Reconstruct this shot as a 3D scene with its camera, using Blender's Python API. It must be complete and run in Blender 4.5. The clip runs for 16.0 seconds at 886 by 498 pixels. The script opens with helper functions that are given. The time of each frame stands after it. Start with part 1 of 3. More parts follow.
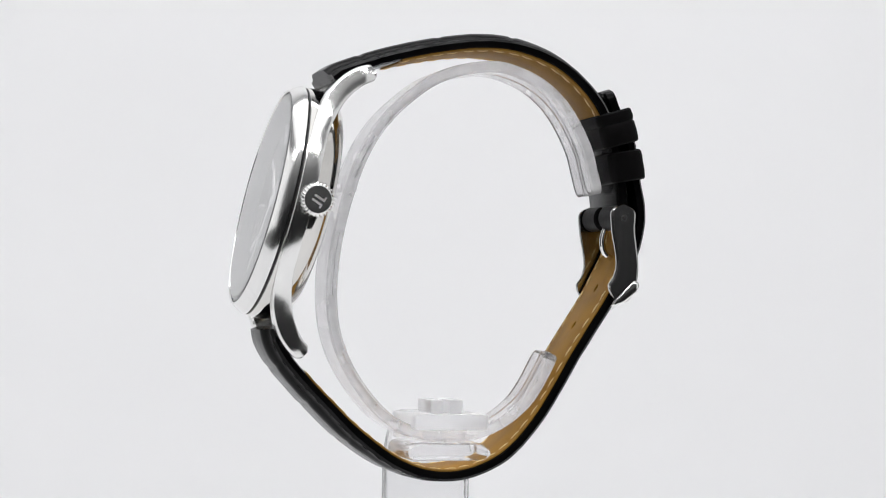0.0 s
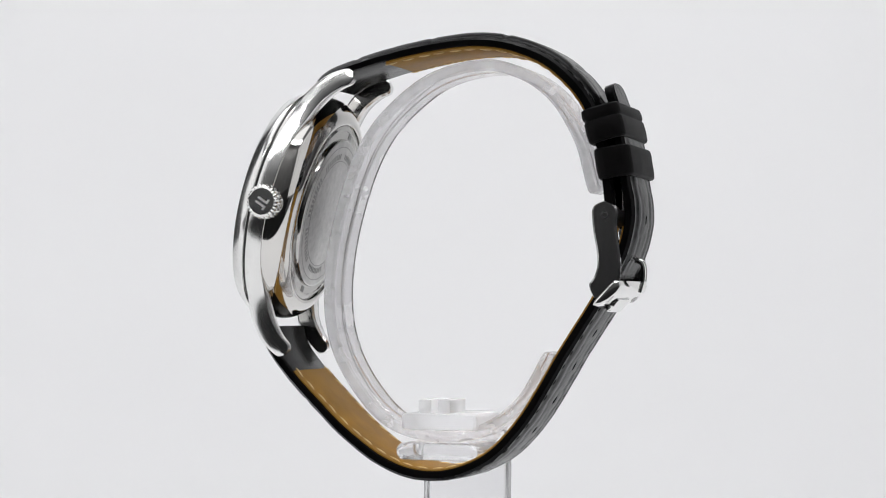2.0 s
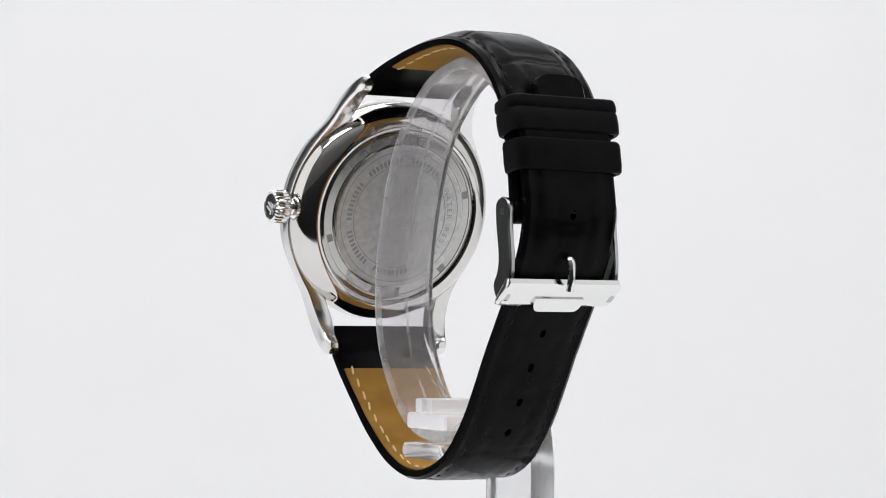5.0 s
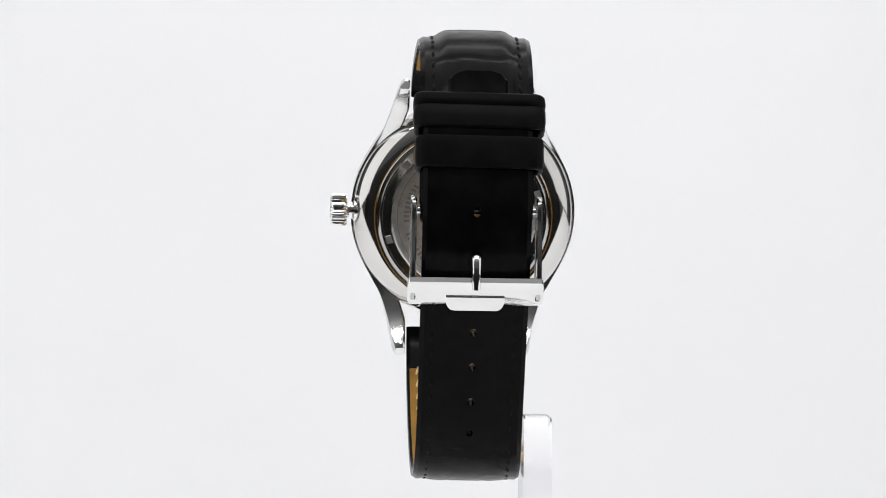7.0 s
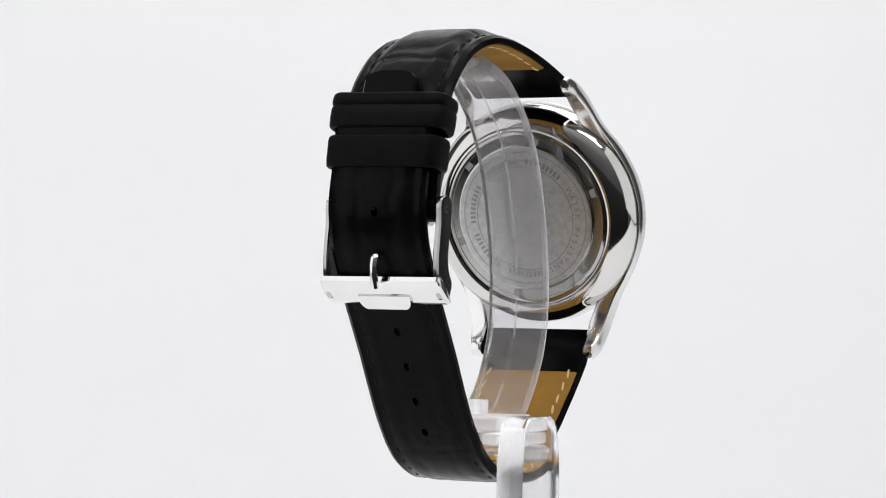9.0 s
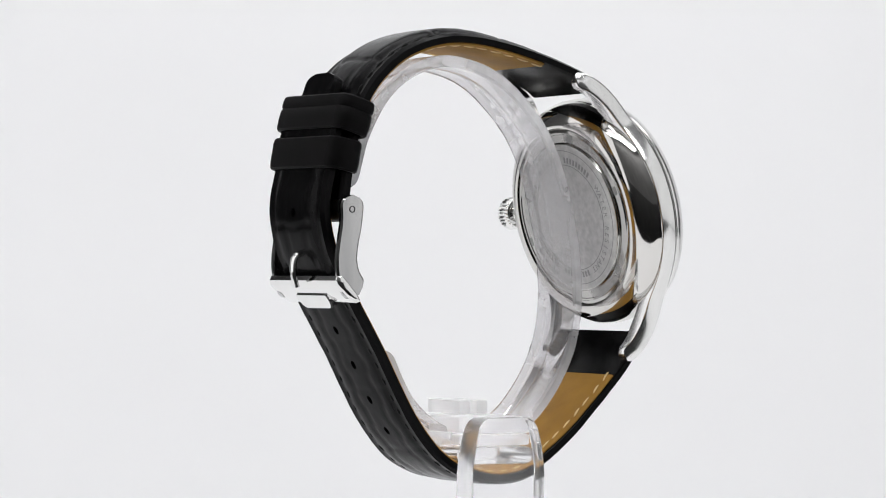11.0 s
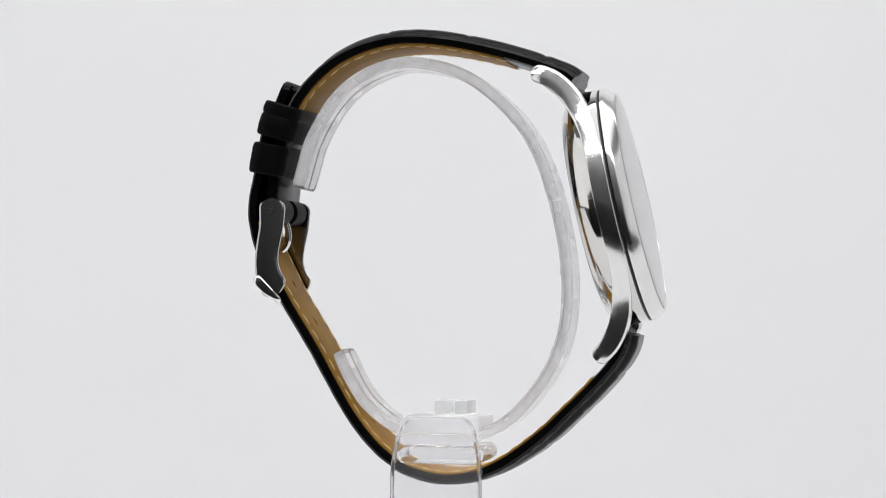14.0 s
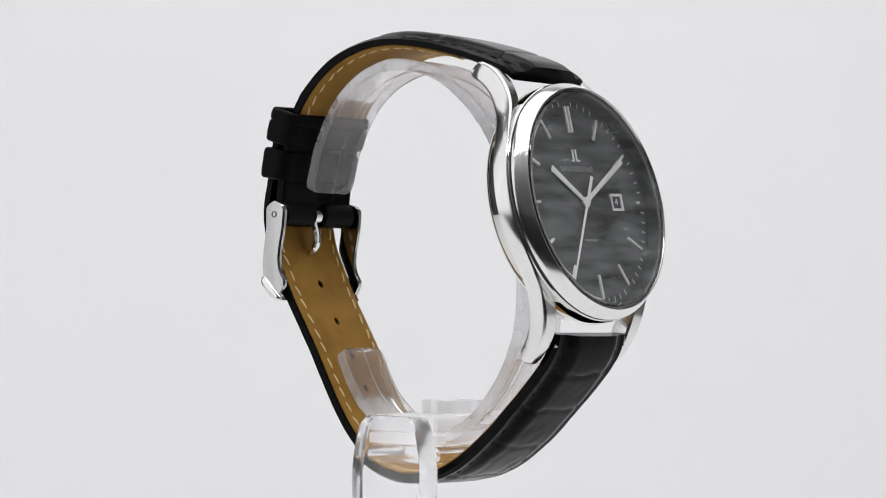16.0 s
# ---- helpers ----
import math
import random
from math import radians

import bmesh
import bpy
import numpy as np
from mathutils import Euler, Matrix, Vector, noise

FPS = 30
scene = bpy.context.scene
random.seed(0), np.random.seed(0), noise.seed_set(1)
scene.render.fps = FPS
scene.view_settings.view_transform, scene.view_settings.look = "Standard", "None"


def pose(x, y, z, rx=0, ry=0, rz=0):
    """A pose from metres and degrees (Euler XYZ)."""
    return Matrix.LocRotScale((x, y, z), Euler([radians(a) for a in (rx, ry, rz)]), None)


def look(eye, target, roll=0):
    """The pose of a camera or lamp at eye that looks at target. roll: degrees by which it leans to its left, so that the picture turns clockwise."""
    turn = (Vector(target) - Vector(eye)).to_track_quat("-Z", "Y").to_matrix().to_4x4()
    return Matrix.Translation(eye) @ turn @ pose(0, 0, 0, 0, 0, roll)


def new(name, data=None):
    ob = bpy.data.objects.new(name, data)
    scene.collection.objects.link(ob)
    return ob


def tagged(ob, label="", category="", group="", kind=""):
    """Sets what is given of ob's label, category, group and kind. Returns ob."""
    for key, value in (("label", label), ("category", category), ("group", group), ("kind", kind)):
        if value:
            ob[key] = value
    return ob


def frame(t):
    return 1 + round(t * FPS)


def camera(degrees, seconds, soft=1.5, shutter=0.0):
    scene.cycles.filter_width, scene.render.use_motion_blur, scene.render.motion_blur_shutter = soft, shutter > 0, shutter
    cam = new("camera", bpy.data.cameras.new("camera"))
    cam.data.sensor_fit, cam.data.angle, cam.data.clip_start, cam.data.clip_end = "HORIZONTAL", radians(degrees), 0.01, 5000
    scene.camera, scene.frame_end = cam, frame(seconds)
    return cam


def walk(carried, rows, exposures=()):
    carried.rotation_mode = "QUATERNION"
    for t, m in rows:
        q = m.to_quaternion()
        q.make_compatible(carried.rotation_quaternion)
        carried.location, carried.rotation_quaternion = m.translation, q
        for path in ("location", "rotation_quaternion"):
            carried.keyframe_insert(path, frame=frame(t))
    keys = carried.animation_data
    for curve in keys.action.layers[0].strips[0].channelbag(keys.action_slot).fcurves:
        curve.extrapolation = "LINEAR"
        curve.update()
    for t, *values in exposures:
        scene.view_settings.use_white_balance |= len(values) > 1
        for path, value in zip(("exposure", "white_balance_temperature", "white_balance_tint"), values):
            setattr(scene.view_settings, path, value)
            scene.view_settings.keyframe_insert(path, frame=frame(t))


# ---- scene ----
# ---- camera: it stands still before a turntable ----
cam = camera(18.5355, 16.0, soft=1.0)
EYE = look((0, -0.4948, 0.17954), (-0.00294718, 0.50504917, 0.19665575), 0.863)
walk(cam, [(0, EYE), (16, EYE)], exposures=[(0, 0.30), (1, 0.25), (2.5, 0.27), (4, 0.31), (6.5, 0.43), (9.2, 0.40), (12, 0.31), (13.5, 0.24), (16, 0.23)])

# the turntable turns evenly: its angle at the start, and degrees a second
TURN, RATE = 103.18, -14.4538

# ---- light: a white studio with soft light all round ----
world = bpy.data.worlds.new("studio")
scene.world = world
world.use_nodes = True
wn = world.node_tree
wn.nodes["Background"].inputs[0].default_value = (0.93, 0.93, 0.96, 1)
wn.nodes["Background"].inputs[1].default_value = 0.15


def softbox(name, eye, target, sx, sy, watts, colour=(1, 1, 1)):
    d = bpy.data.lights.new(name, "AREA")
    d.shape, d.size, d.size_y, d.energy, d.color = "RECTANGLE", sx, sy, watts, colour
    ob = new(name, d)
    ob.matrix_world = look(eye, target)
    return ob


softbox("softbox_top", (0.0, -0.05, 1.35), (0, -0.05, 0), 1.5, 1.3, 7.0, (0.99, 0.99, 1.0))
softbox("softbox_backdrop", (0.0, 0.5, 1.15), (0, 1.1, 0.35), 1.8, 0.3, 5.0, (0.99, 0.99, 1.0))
# unseen fill lamp added to grade the front panel that the steel mirrors
softbox("front_panel_fill", (0.0, -0.72, 1.35), (0, -1.0, 0.85), 1.8, 0.25, 14.0, (0.99, 0.99, 1.0))
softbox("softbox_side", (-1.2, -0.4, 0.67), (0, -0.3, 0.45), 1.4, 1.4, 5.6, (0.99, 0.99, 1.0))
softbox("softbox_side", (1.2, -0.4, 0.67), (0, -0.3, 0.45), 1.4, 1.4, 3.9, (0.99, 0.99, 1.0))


# ---- materials ----
def material(name, colour, rough, metal=0.0, **extra):
    m = bpy.data.materials.new(name)
    m.use_nodes = True
    b = m.node_tree.nodes["Principled BSDF"]
    b.inputs["Base Color"].default_value = (*colour, 1)
    b.inputs["Roughness"].default_value = rough
    b.inputs["Metallic"].default_value = metal
    for k, v in extra.items():
        b.inputs[k.replace("_", " ")].default_value = v
    return m


def grain(m, scale, low, high, bump=0.0, distance=0.0001, detail=6.0, stretch=(1, 1, 1), rough=None, fine=None):
    """Colour variation and relief from noise in the object's own space."""
    nt = m.node_tree
    b = nt.nodes["Principled BSDF"]
    tc = nt.nodes.new("ShaderNodeTexCoord")
    mp = nt.nodes.new("ShaderNodeMapping")
    mp.inputs["Scale"].default_value = stretch
    nt.links.new(tc.outputs["Object"], mp.inputs[0])
    n = nt.nodes.new("ShaderNodeTexNoise")
    n.inputs["Scale"].default_value, n.inputs["Detail"].default_value = scale, detail
    nt.links.new(mp.outputs[0], n.inputs["Vector"])
    r = nt.nodes.new("ShaderNodeValToRGB")
    r.color_ramp.elements[0].color, r.color_ramp.elements[1].color = (*low, 1), (*high, 1)
    r.color_ramp.elements[0].position, r.color_ramp.elements[1].position = 0.3, 0.7
    nt.links.new(n.outputs[0], r.inputs[0])
    nt.links.new(r.outputs[0], b.inputs["Base Color"])
    if rough:
        q = nt.nodes.new("ShaderNodeMapRange")
        q.inputs["To Min"].default_value, q.inputs["To Max"].default_value = rough
        nt.links.new(n.outputs[0], q.inputs[0])
        nt.links.new(q.outputs[0], b.inputs["Roughness"])
    if bump:
        src = n.outputs[0]
        if fine:
            v = nt.nodes.new("ShaderNodeTexVoronoi")
            v.inputs["Scale"].default_value = fine
            nt.links.new(mp.outputs[0], v.inputs["Vector"])
            src = v.outputs[0]
        bp = nt.nodes.new("ShaderNodeBump")
        bp.inputs["Strength"].default_value, bp.inputs["Distance"].default_value = bump, distance
        nt.links.new(src, bp.inputs["Height"])
        nt.links.new(bp.outputs[0], b.inputs["Normal"])
    return m


LEATHER = grain(material("black_leather", (0.004, 0.004, 0.004), 0.22, Specular_IOR_Level=0.05), 240, (0.002, 0.002, 0.0022), (0.0045, 0.0043, 0.0046), 0.07, 0.0001, rough=(0.15, 0.28), fine=2600)
SMOOTH = grain(material("smooth_black_leather", (0.006, 0.006, 0.006), 0.5, Specular_IOR_Level=0.06), 300, (0.0022, 0.0022, 0.0022), (0.005, 0.0046, 0.005), 0.25, 0.0001, rough=(0.42, 0.58), fine=4200)
TAN = grain(material("tan_leather", (0.24, 0.12, 0.03), 0.6, Specular_IOR_Level=0.2), 180, (0.25, 0.125, 0.017), (0.36, 0.19, 0.032), 0.3, 0.0001, rough=(0.5, 0.7), fine=3500)
THREAD = material("cream_thread", (0.72, 0.55, 0.27), 0.8)
BLACK_THREAD = material("black_thread", (0.003, 0.003, 0.003), 0.6, Specular_IOR_Level=0.08)
STEEL = grain(material("polished_steel", (0.72, 0.72, 0.71), 0.06, 1.0), 60, (0.70, 0.70, 0.69), (0.76, 0.76, 0.75), rough=(0.05, 0.13))
BOWL = grain(material("polished_case_steel", (0.6, 0.59, 0.57), 0.06, 1.0), 60, (0.57, 0.56, 0.54), (0.64, 0.63, 0.61), rough=(0.04, 0.1))
SATIN = grain(material("satin_steel", (0.7, 0.7, 0.69), 0.15, 1.0), 900, (0.67, 0.67, 0.66), (0.73, 0.73, 0.72), stretch=(1, 1, 0.05), rough=(0.14, 0.2))
BACKSTEEL = grain(material("case_back_steel", (0.42, 0.415, 0.4), 0.1, 1.0), 80, (0.38, 0.375, 0.36), (0.46, 0.455, 0.44), rough=(0.07, 0.15))
PLATE = grain(material("brushed_buckle_steel", (0.44, 0.44, 0.44), 0.16, 1.0), 500, (0.38, 0.38, 0.38), (0.5, 0.5, 0.495), 0.03, 0.00003, stretch=(1, 1, 0.06), rough=(0.1, 0.2))
BACKPLATE = grain(material("matt_steel", (0.34, 0.34, 0.33), 0.22, 1.0), 900, (0.43, 0.43, 0.42), (0.57, 0.565, 0.555), 0.04, 0.00003, rough=(0.26, 0.4))
ENGRAVED = material("engraved_steel", (0.3, 0.3, 0.295), 0.42, 1.0)
# near-black colour standing in for the shade inside small recesses
DARK = material("recess_shade", (0.02, 0.02, 0.02), 0.5)
SILVER = material("silver_marker", (0.85, 0.85, 0.85), 0.35, 0.55)
PRINT = material("silver_print", (0.55, 0.55, 0.56), 0.4)
LETTER = material("faint_silver_print", (0.2, 0.2, 0.21), 0.4)
WHITE = material("white_ink", (0.7, 0.7, 0.7), 0.5)
INK = material("dark_date_disc", (0.02, 0.02, 0.022), 0.5)
PEARL = grain(material("grey_mother_of_pearl", (0.04, 0.042, 0.045), 0.3, Specular_IOR_Level=0.75), 200, (0.012, 0.0125, 0.013), (0.15, 0.157, 0.16), detail=8, stretch=(0.45, 1, 1.9), rough=(0.14, 0.34))
GLASS = material("crystal_glass", (1, 1, 1), 0.0, Transmission_Weight=1.0, IOR=1.77)


def clear_plastic(name, clear, haze, rough, streak):
    """Slightly scuffed clear plastic: most light passes straight on, a little is scattered, the surface has a soft gloss."""
    m = bpy.data.materials.new(name)
    m.use_nodes = True
    nt = m.node_tree
    nt.nodes.clear()
    out = nt.nodes.new("ShaderNodeOutputMaterial")
    tc = nt.nodes.new("ShaderNodeTexCoord")
    mp = nt.nodes.new("ShaderNodeMapping")
    mp.inputs["Scale"].default_value = streak
    n = nt.nodes.new("ShaderNodeTexNoise")
    n.inputs["Scale"].default_value, n.inputs["Detail"].default_value = 160, 5
    nt.links.new(tc.outputs["Object"], mp.inputs[0])
    nt.links.new(mp.outputs[0], n.inputs["Vector"])
    passing = nt.nodes.new("ShaderNodeBsdfTransparent")
    passing.inputs[0].default_value = (*clear, 1)
    scatter = nt.nodes.new("ShaderNodeBsdfTranslucent")
    scatter.inputs[0].default_value = (0.86, 0.86, 0.875, 1)
    skin = nt.nodes.new("ShaderNodeBsdfDiffuse")
    skin.inputs[0].default_value = (0.86, 0.86, 0.875, 1)
    gloss = nt.nodes.new("ShaderNodeBsdfGlossy")
    gloss.inputs[0].default_value, gloss.inputs["Roughness"].default_value = (0.95, 0.95, 0.95, 1), rough
    milk = nt.nodes.new("ShaderNodeMixShader")
    milk.inputs[0].default_value = 0.5
    nt.links.new(scatter.outputs[0], milk.inputs[1])
    nt.links.new(skin.outputs[0], milk.inputs[2])
    scuff = nt.nodes.new("ShaderNodeMapRange")
    scuff.inputs["From Min"].default_value, scuff.inputs["From Max"].default_value = 0.3, 0.75
    scuff.inputs["To Min"].default_value, scuff.inputs["To Max"].default_value = haze
    nt.links.new(n.outputs[0], scuff.inputs[0])
    body = nt.nodes.new("ShaderNodeMixShader")
    nt.links.new(scuff.outputs[0], body.inputs[0])
    nt.links.new(passing.outputs[0], body.inputs[1])
    nt.links.new(milk.outputs[0], body.inputs[2])
    fr = nt.nodes.new("ShaderNodeFresnel")
    fr.inputs[0].default_value = 1.18
    bp = nt.nodes.new("ShaderNodeBump")
    bp.inputs["Strength"].default_value, bp.inputs["Distance"].default_value = 0.12, 0.0003
    nt.links.new(n.outputs[0], bp.inputs["Height"])
    nt.links.new(bp.outputs[0], gloss.inputs["Normal"])
    full = nt.nodes.new("ShaderNodeMixShader")
    nt.links.new(fr.outputs[0], full.inputs[0])
    nt.links.new(body.outputs[0], full.inputs[1])
    nt.links.new(gloss.outputs[0], full.inputs[2])
    nt.links.new(full.outputs[0], out.inputs[0])
    return m


ACRYLIC = grain(material("clear_acrylic", (0.97, 0.97, 0.98), 0.25, Transmission_Weight=0.96, IOR=1.4), 50, (0.95, 0.95, 0.96), (0.985, 0.985, 0.99), rough=(0.05, 0.2), detail=3)
SCUFFED = clear_plastic("scuffed_acrylic", (0.9, 0.89, 0.902), (0.08, 0.2), 0.18, (1, 3, 3))
# whiter haze that paints bright highlights along the ring's edges
RIM = clear_plastic("acrylic_edge_highlight", (0.96, 0.955, 0.96), (0.2, 0.42), 0.15, (1, 1, 1))
FROST = grain(material("frosted_acrylic", (0.97, 0.97, 0.98), 0.4, Transmission_Weight=0.75, IOR=1.3), 150, (0.95, 0.95, 0.96), (0.985, 0.985, 0.99), 0.2, 0.0002, rough=(0.3, 0.5))
PAPER = grain(material("white_paper", (0.86, 0.86, 0.865), 0.75), 3, (0.85, 0.85, 0.855), (0.875, 0.875, 0.88), 0.05, 0.0004)
# greys of the unseen panels added round the set
GREY = grain(material("grey_added_panel", (0.16, 0.16, 0.16), 0.8), 4, (0.14, 0.14, 0.14), (0.18, 0.18, 0.18))
FRONT = grain(material("dark_grey_added_panel", (0.07, 0.07, 0.07), 0.8), 4, (0.06, 0.06, 0.06), (0.08, 0.08, 0.08))
WALL = grain(material("dark_added_panel", (0.02, 0.02, 0.02), 0.8), 4, (0.012, 0.012, 0.012), (0.022, 0.022, 0.022))

# ---- mesh helpers; things are laid out in millimetres round the turntable's axis ----
FLOOR = 190.0  # height of the axis origin over the table


def part(name, bm, mat, parent=None, label="", smooth=True):
    me = bpy.data.meshes.new(name)
    bmesh.ops.recalc_face_normals(bm, faces=bm.faces)
    for v in bm.verts:
        v.co = Vector((v.co.x, v.co.y, v.co.z + FLOOR)) * 0.001
    bm.to_mesh(me)
    bm.free()
    me.materials.append(mat)
    if smooth:
        me.shade_smooth()
        me.set_sharp_from_angle(angle=radians(32))
    ob = new(name, me)
    ob.parent = parent
    return tagged(ob, label)


def loft(loops, caps=True, closed=False):
    bm = bmesh.new()
    rows = [[bm.verts.new(p) for p in lp] for lp in loops]
    n = len(rows[0])
    k = len(rows)
    for i in range(k if closed else k - 1):
        a, b = rows[i], rows[(i + 1) % k]
        for j in range(n):
            bm.faces.new((a[j], a[(j + 1) % n], b[(j + 1) % n], b[j]))
    if caps and not closed:
        bm.faces.new(rows[0])
        bm.faces.new(rows[-1])
    return bm


def box(x0, x1, y0, y1, z0, z1, bevel=0.3, segs=2):
    bm = bmesh.new()
    bmesh.ops.create_cube(bm, size=1)
    for v in bm.verts:
        v.co = Vector(((x0 + x1) / 2 + v.co.x * (x1 - x0), (y0 + y1) / 2 + v.co.y * (y1 - y0), (z0 + z1) / 2 + v.co.z * (z1 - z0)))
    if bevel:
        bmesh.ops.bevel(bm, geom=bm.edges[:], offset=bevel, segments=segs, affect="EDGES", profile=0.5)
    return bm


def moved(bm, m):
    bmesh.ops.transform(bm, matrix=m, verts=bm.verts)
    return bm


def curve(points, step):
    """A smooth line through the points (y, z), resampled evenly: rows of (y, z, ty, tz, length)."""
    P = [Vector(p) for p in points]
    P = [2 * P[0] - P[1]] + P + [2 * P[-1] - P[-2]]
    fine = []
    for i in range(1, len(P) - 2):
        for k in range(24):
            t = k / 24
            a, b, c, d = P[i - 1], P[i], P[i + 1], P[i + 2]
            fine.append(0.5 * ((2 * b) + (c - a) * t + (2 * a - 5 * b + 4 * c - d) * t * t + (3 * b - a - 3 * c + d) * t ** 3))
    fine.append(P[-2])
    for _ in range(30):
        fine = [fine[0]] + [(fine[i - 1] + 2 * fine[i] + fine[i + 1]) / 4 for i in range(1, len(fine) - 1)] + [fine[-1]]
    s = [0]
    for a, b in zip(fine, fine[1:]):
        s.append(s[-1] + (b - a).length)
    n = max(2, round(s[-1] / step))
    out, j = [], 0
    for i in range(n + 1):
        q = s[-1] * i / n
        while j < len(s) - 2 and s[j + 1] < q:
            j += 1
        u = (q - s[j]) / max(1e-9, s[j + 1] - s[j])
        p = fine[j].lerp(fine[j + 1], u)
        g = (fine[min(j + 2, len(fine) - 1)] - fine[max(j - 1, 0)]).normalized()
        out.append((p.x, p.y, g.x, g.y, q))
    return out


def along(rows, s):
    i = min(range(len(rows)), key=lambda k: abs(rows[k][4] - s))
    return rows[i]


def ease(a, b, x):
    t = min(1.0, max(0.0, (x - a) / (b - a)))
    return t * t * (3 - 2 * t)


XC = 3.17  # middle of the watch across the strap

# ---- structure: paper sweep; unseen panels added to shape reflections in the steel ----
bm = bmesh.new()
prof = [(-0.23, 0.0), (1.0, 0.0)] + [(1.0 + 0.05 * math.sin(a), 0.05 - 0.05 * math.cos(a)) for a in (radians(6 * i) for i in range(1, 16))] + [(1.05, 1.6)]
cols = [[bm.verts.new((x, y * 1000, z * 1000 - FLOOR)) for y, z in prof] for x in (-1100, -550, 0, 550, 1100)]
for a, b in zip(cols, cols[1:]):
    for j in range(len(prof) - 1):
        bm.faces.new((a[j], b[j], b[j + 1], a[j + 1]))
tagged(part("backdrop", bm, PAPER), "seamless white paper sweep under and behind the watch", "backdrop", kind="structure")
# unseen panel added behind the camera: its extent sets the dark reflections
tagged(part("added_panel_front", box(-1700, 1700, -1020, -1000, 30, 1500, 0), FRONT, smooth=False), "unseen dark grey panel added behind the camera to shape reflections", "wall", kind="structure")
# unseen panel added so the watch glass mirrors dark past the paper's edge
tagged(part("added_panel_back", box(-1700, 1700, 1090, 1110, -900, 1500, 0), FRONT, smooth=False), "unseen dark grey panel added behind the paper to darken reflections", "wall", kind="structure")
# unseen dark sheet added for the black band mirrored in the case
tagged(part("floor", box(-1700, 1700, -1100, 1150, -920, -900, 0), WALL, smooth=False), "unseen dark sheet added below the table for dark reflections", "floor", kind="structure")
# unseen, added: turns reflections at and below the horizon nearly black
tagged(part("added_panel_base", box(-1700, 1700, -1020, -1002, -900, 26, 0), WALL, smooth=False), "unseen near-black panel added to darken low reflections", "wall", kind="structure")
# unseen grey panels added to keep the gaps beside the softboxes dark
for x in (-1720, 1700):
    tagged(part("added_panel_side", box(x, x + 20, -1000, 1090, -900, 1500, 0), GREY, smooth=False), "unseen grey side panel added to darken reflections", "wall", kind="structure")

# ---- the watch ----
watch = tagged(new("wristwatch"), "steel wristwatch with dark grey dial and black embossed leather strap", "wristwatch")

# head: its own axes, tilted back on the strap
TILT = 13.4
HEAD = Matrix.Translation((XC, 34.7, 6.85)) @ Matrix.Rotation(radians(TILT), 4, "X") @ Matrix(((-1, 0, 0, 0), (0, 0, 1, 0), (0, 1, 0, 0), (0, 0, 0, 1)))
# head space: x to three o'clock, y to twelve, z out of the dial
FACE = HEAD @ Matrix.Translation((0, 0, -0.75)) @ Matrix.Rotation(radians(1.8), 4, "Z")  # the dial sits deep in the case


def lathe(profile, segs=120, close=True):
    loops = [[(1.04 * r * math.cos(2 * math.pi * i / segs), 1.04 * r * math.sin(2 * math.pi * i / segs), w) for i in range(segs)] for r, w in profile]
    return moved(loft(loops, caps=not close, closed=close), HEAD)


case = part("case", lathe([(19.3, -2.75), (20.25, -2.8), (20.45, -2.95), (20.5, -3.1), (20.5, -5.8), (20.42, -5.95), (20.36, -6.1), (20.2, -7.0), (19.75, -8.0), (19.0, -8.9), (18.0, -9.6), (17.0, -9.98), (16.4, -10.05), (16.15, -9.95), (16.1, -9.5), (15.8, -9.3), (12, -9.2), (12, -5.2), (19.2, -5.2)]), BOWL, watch, "polished steel case band")
bezel = part("bezel", lathe([(19.0, -2.7), (19.7, -2.68), (20.25, -2.5), (20.42, -2.3), (20.36, -1.75), (20.15, -1.35), (19.3, -0.1), (19.1, 0.1), (18.9, 0.1), (18.78, -0.1), (18.7, -1.7), (18.7, -2.66)]), SATIN, watch, "satin polished steel bezel")
# dark ring that paints the shade of the groove between bezel and case
part("groove_shade", lathe([(19.2, -3.1), (20.3, -3.1), (20.3, -2.6), (19.2, -2.6)]), DARK, bezel, "groove under the bezel, its shade painted as a dark ring")
part("crystal", lathe([(0.01, 0.2), (0.2, 0.2), (4, 0.196), (8, 0.184), (12, 0.164), (15, 0.144), (17.8, 0.121), (17.9, 0.12), (18.35, 0.0), (18.5, -0.2), (18.5, -0.55), (18.4, -0.58), (18.3, -0.58), (15, -0.556), (12, -0.536), (8, -0.516), (4, -0.504), (0.01, -0.5)], close=False), GLASS, watch, "clear slightly domed watch glass").visible_shadow = False
dial = part("dial", lathe([(0.01, -3.5), (0.2, -3.5), (9, -3.5), (18.2, -3.5), (18.3, -3.5), (18.3, -4.0), (0.01, -4.0)], close=False), PEARL, watch, "dark grey mother-of-pearl dial")
part("flange", lathe([(18.72, -0.25), (18.55, -0.3), (18.5, -1.5), (18.15, -3.45), (18.69, -3.48)]), PEARL, dial, "sloped ring round the dial")


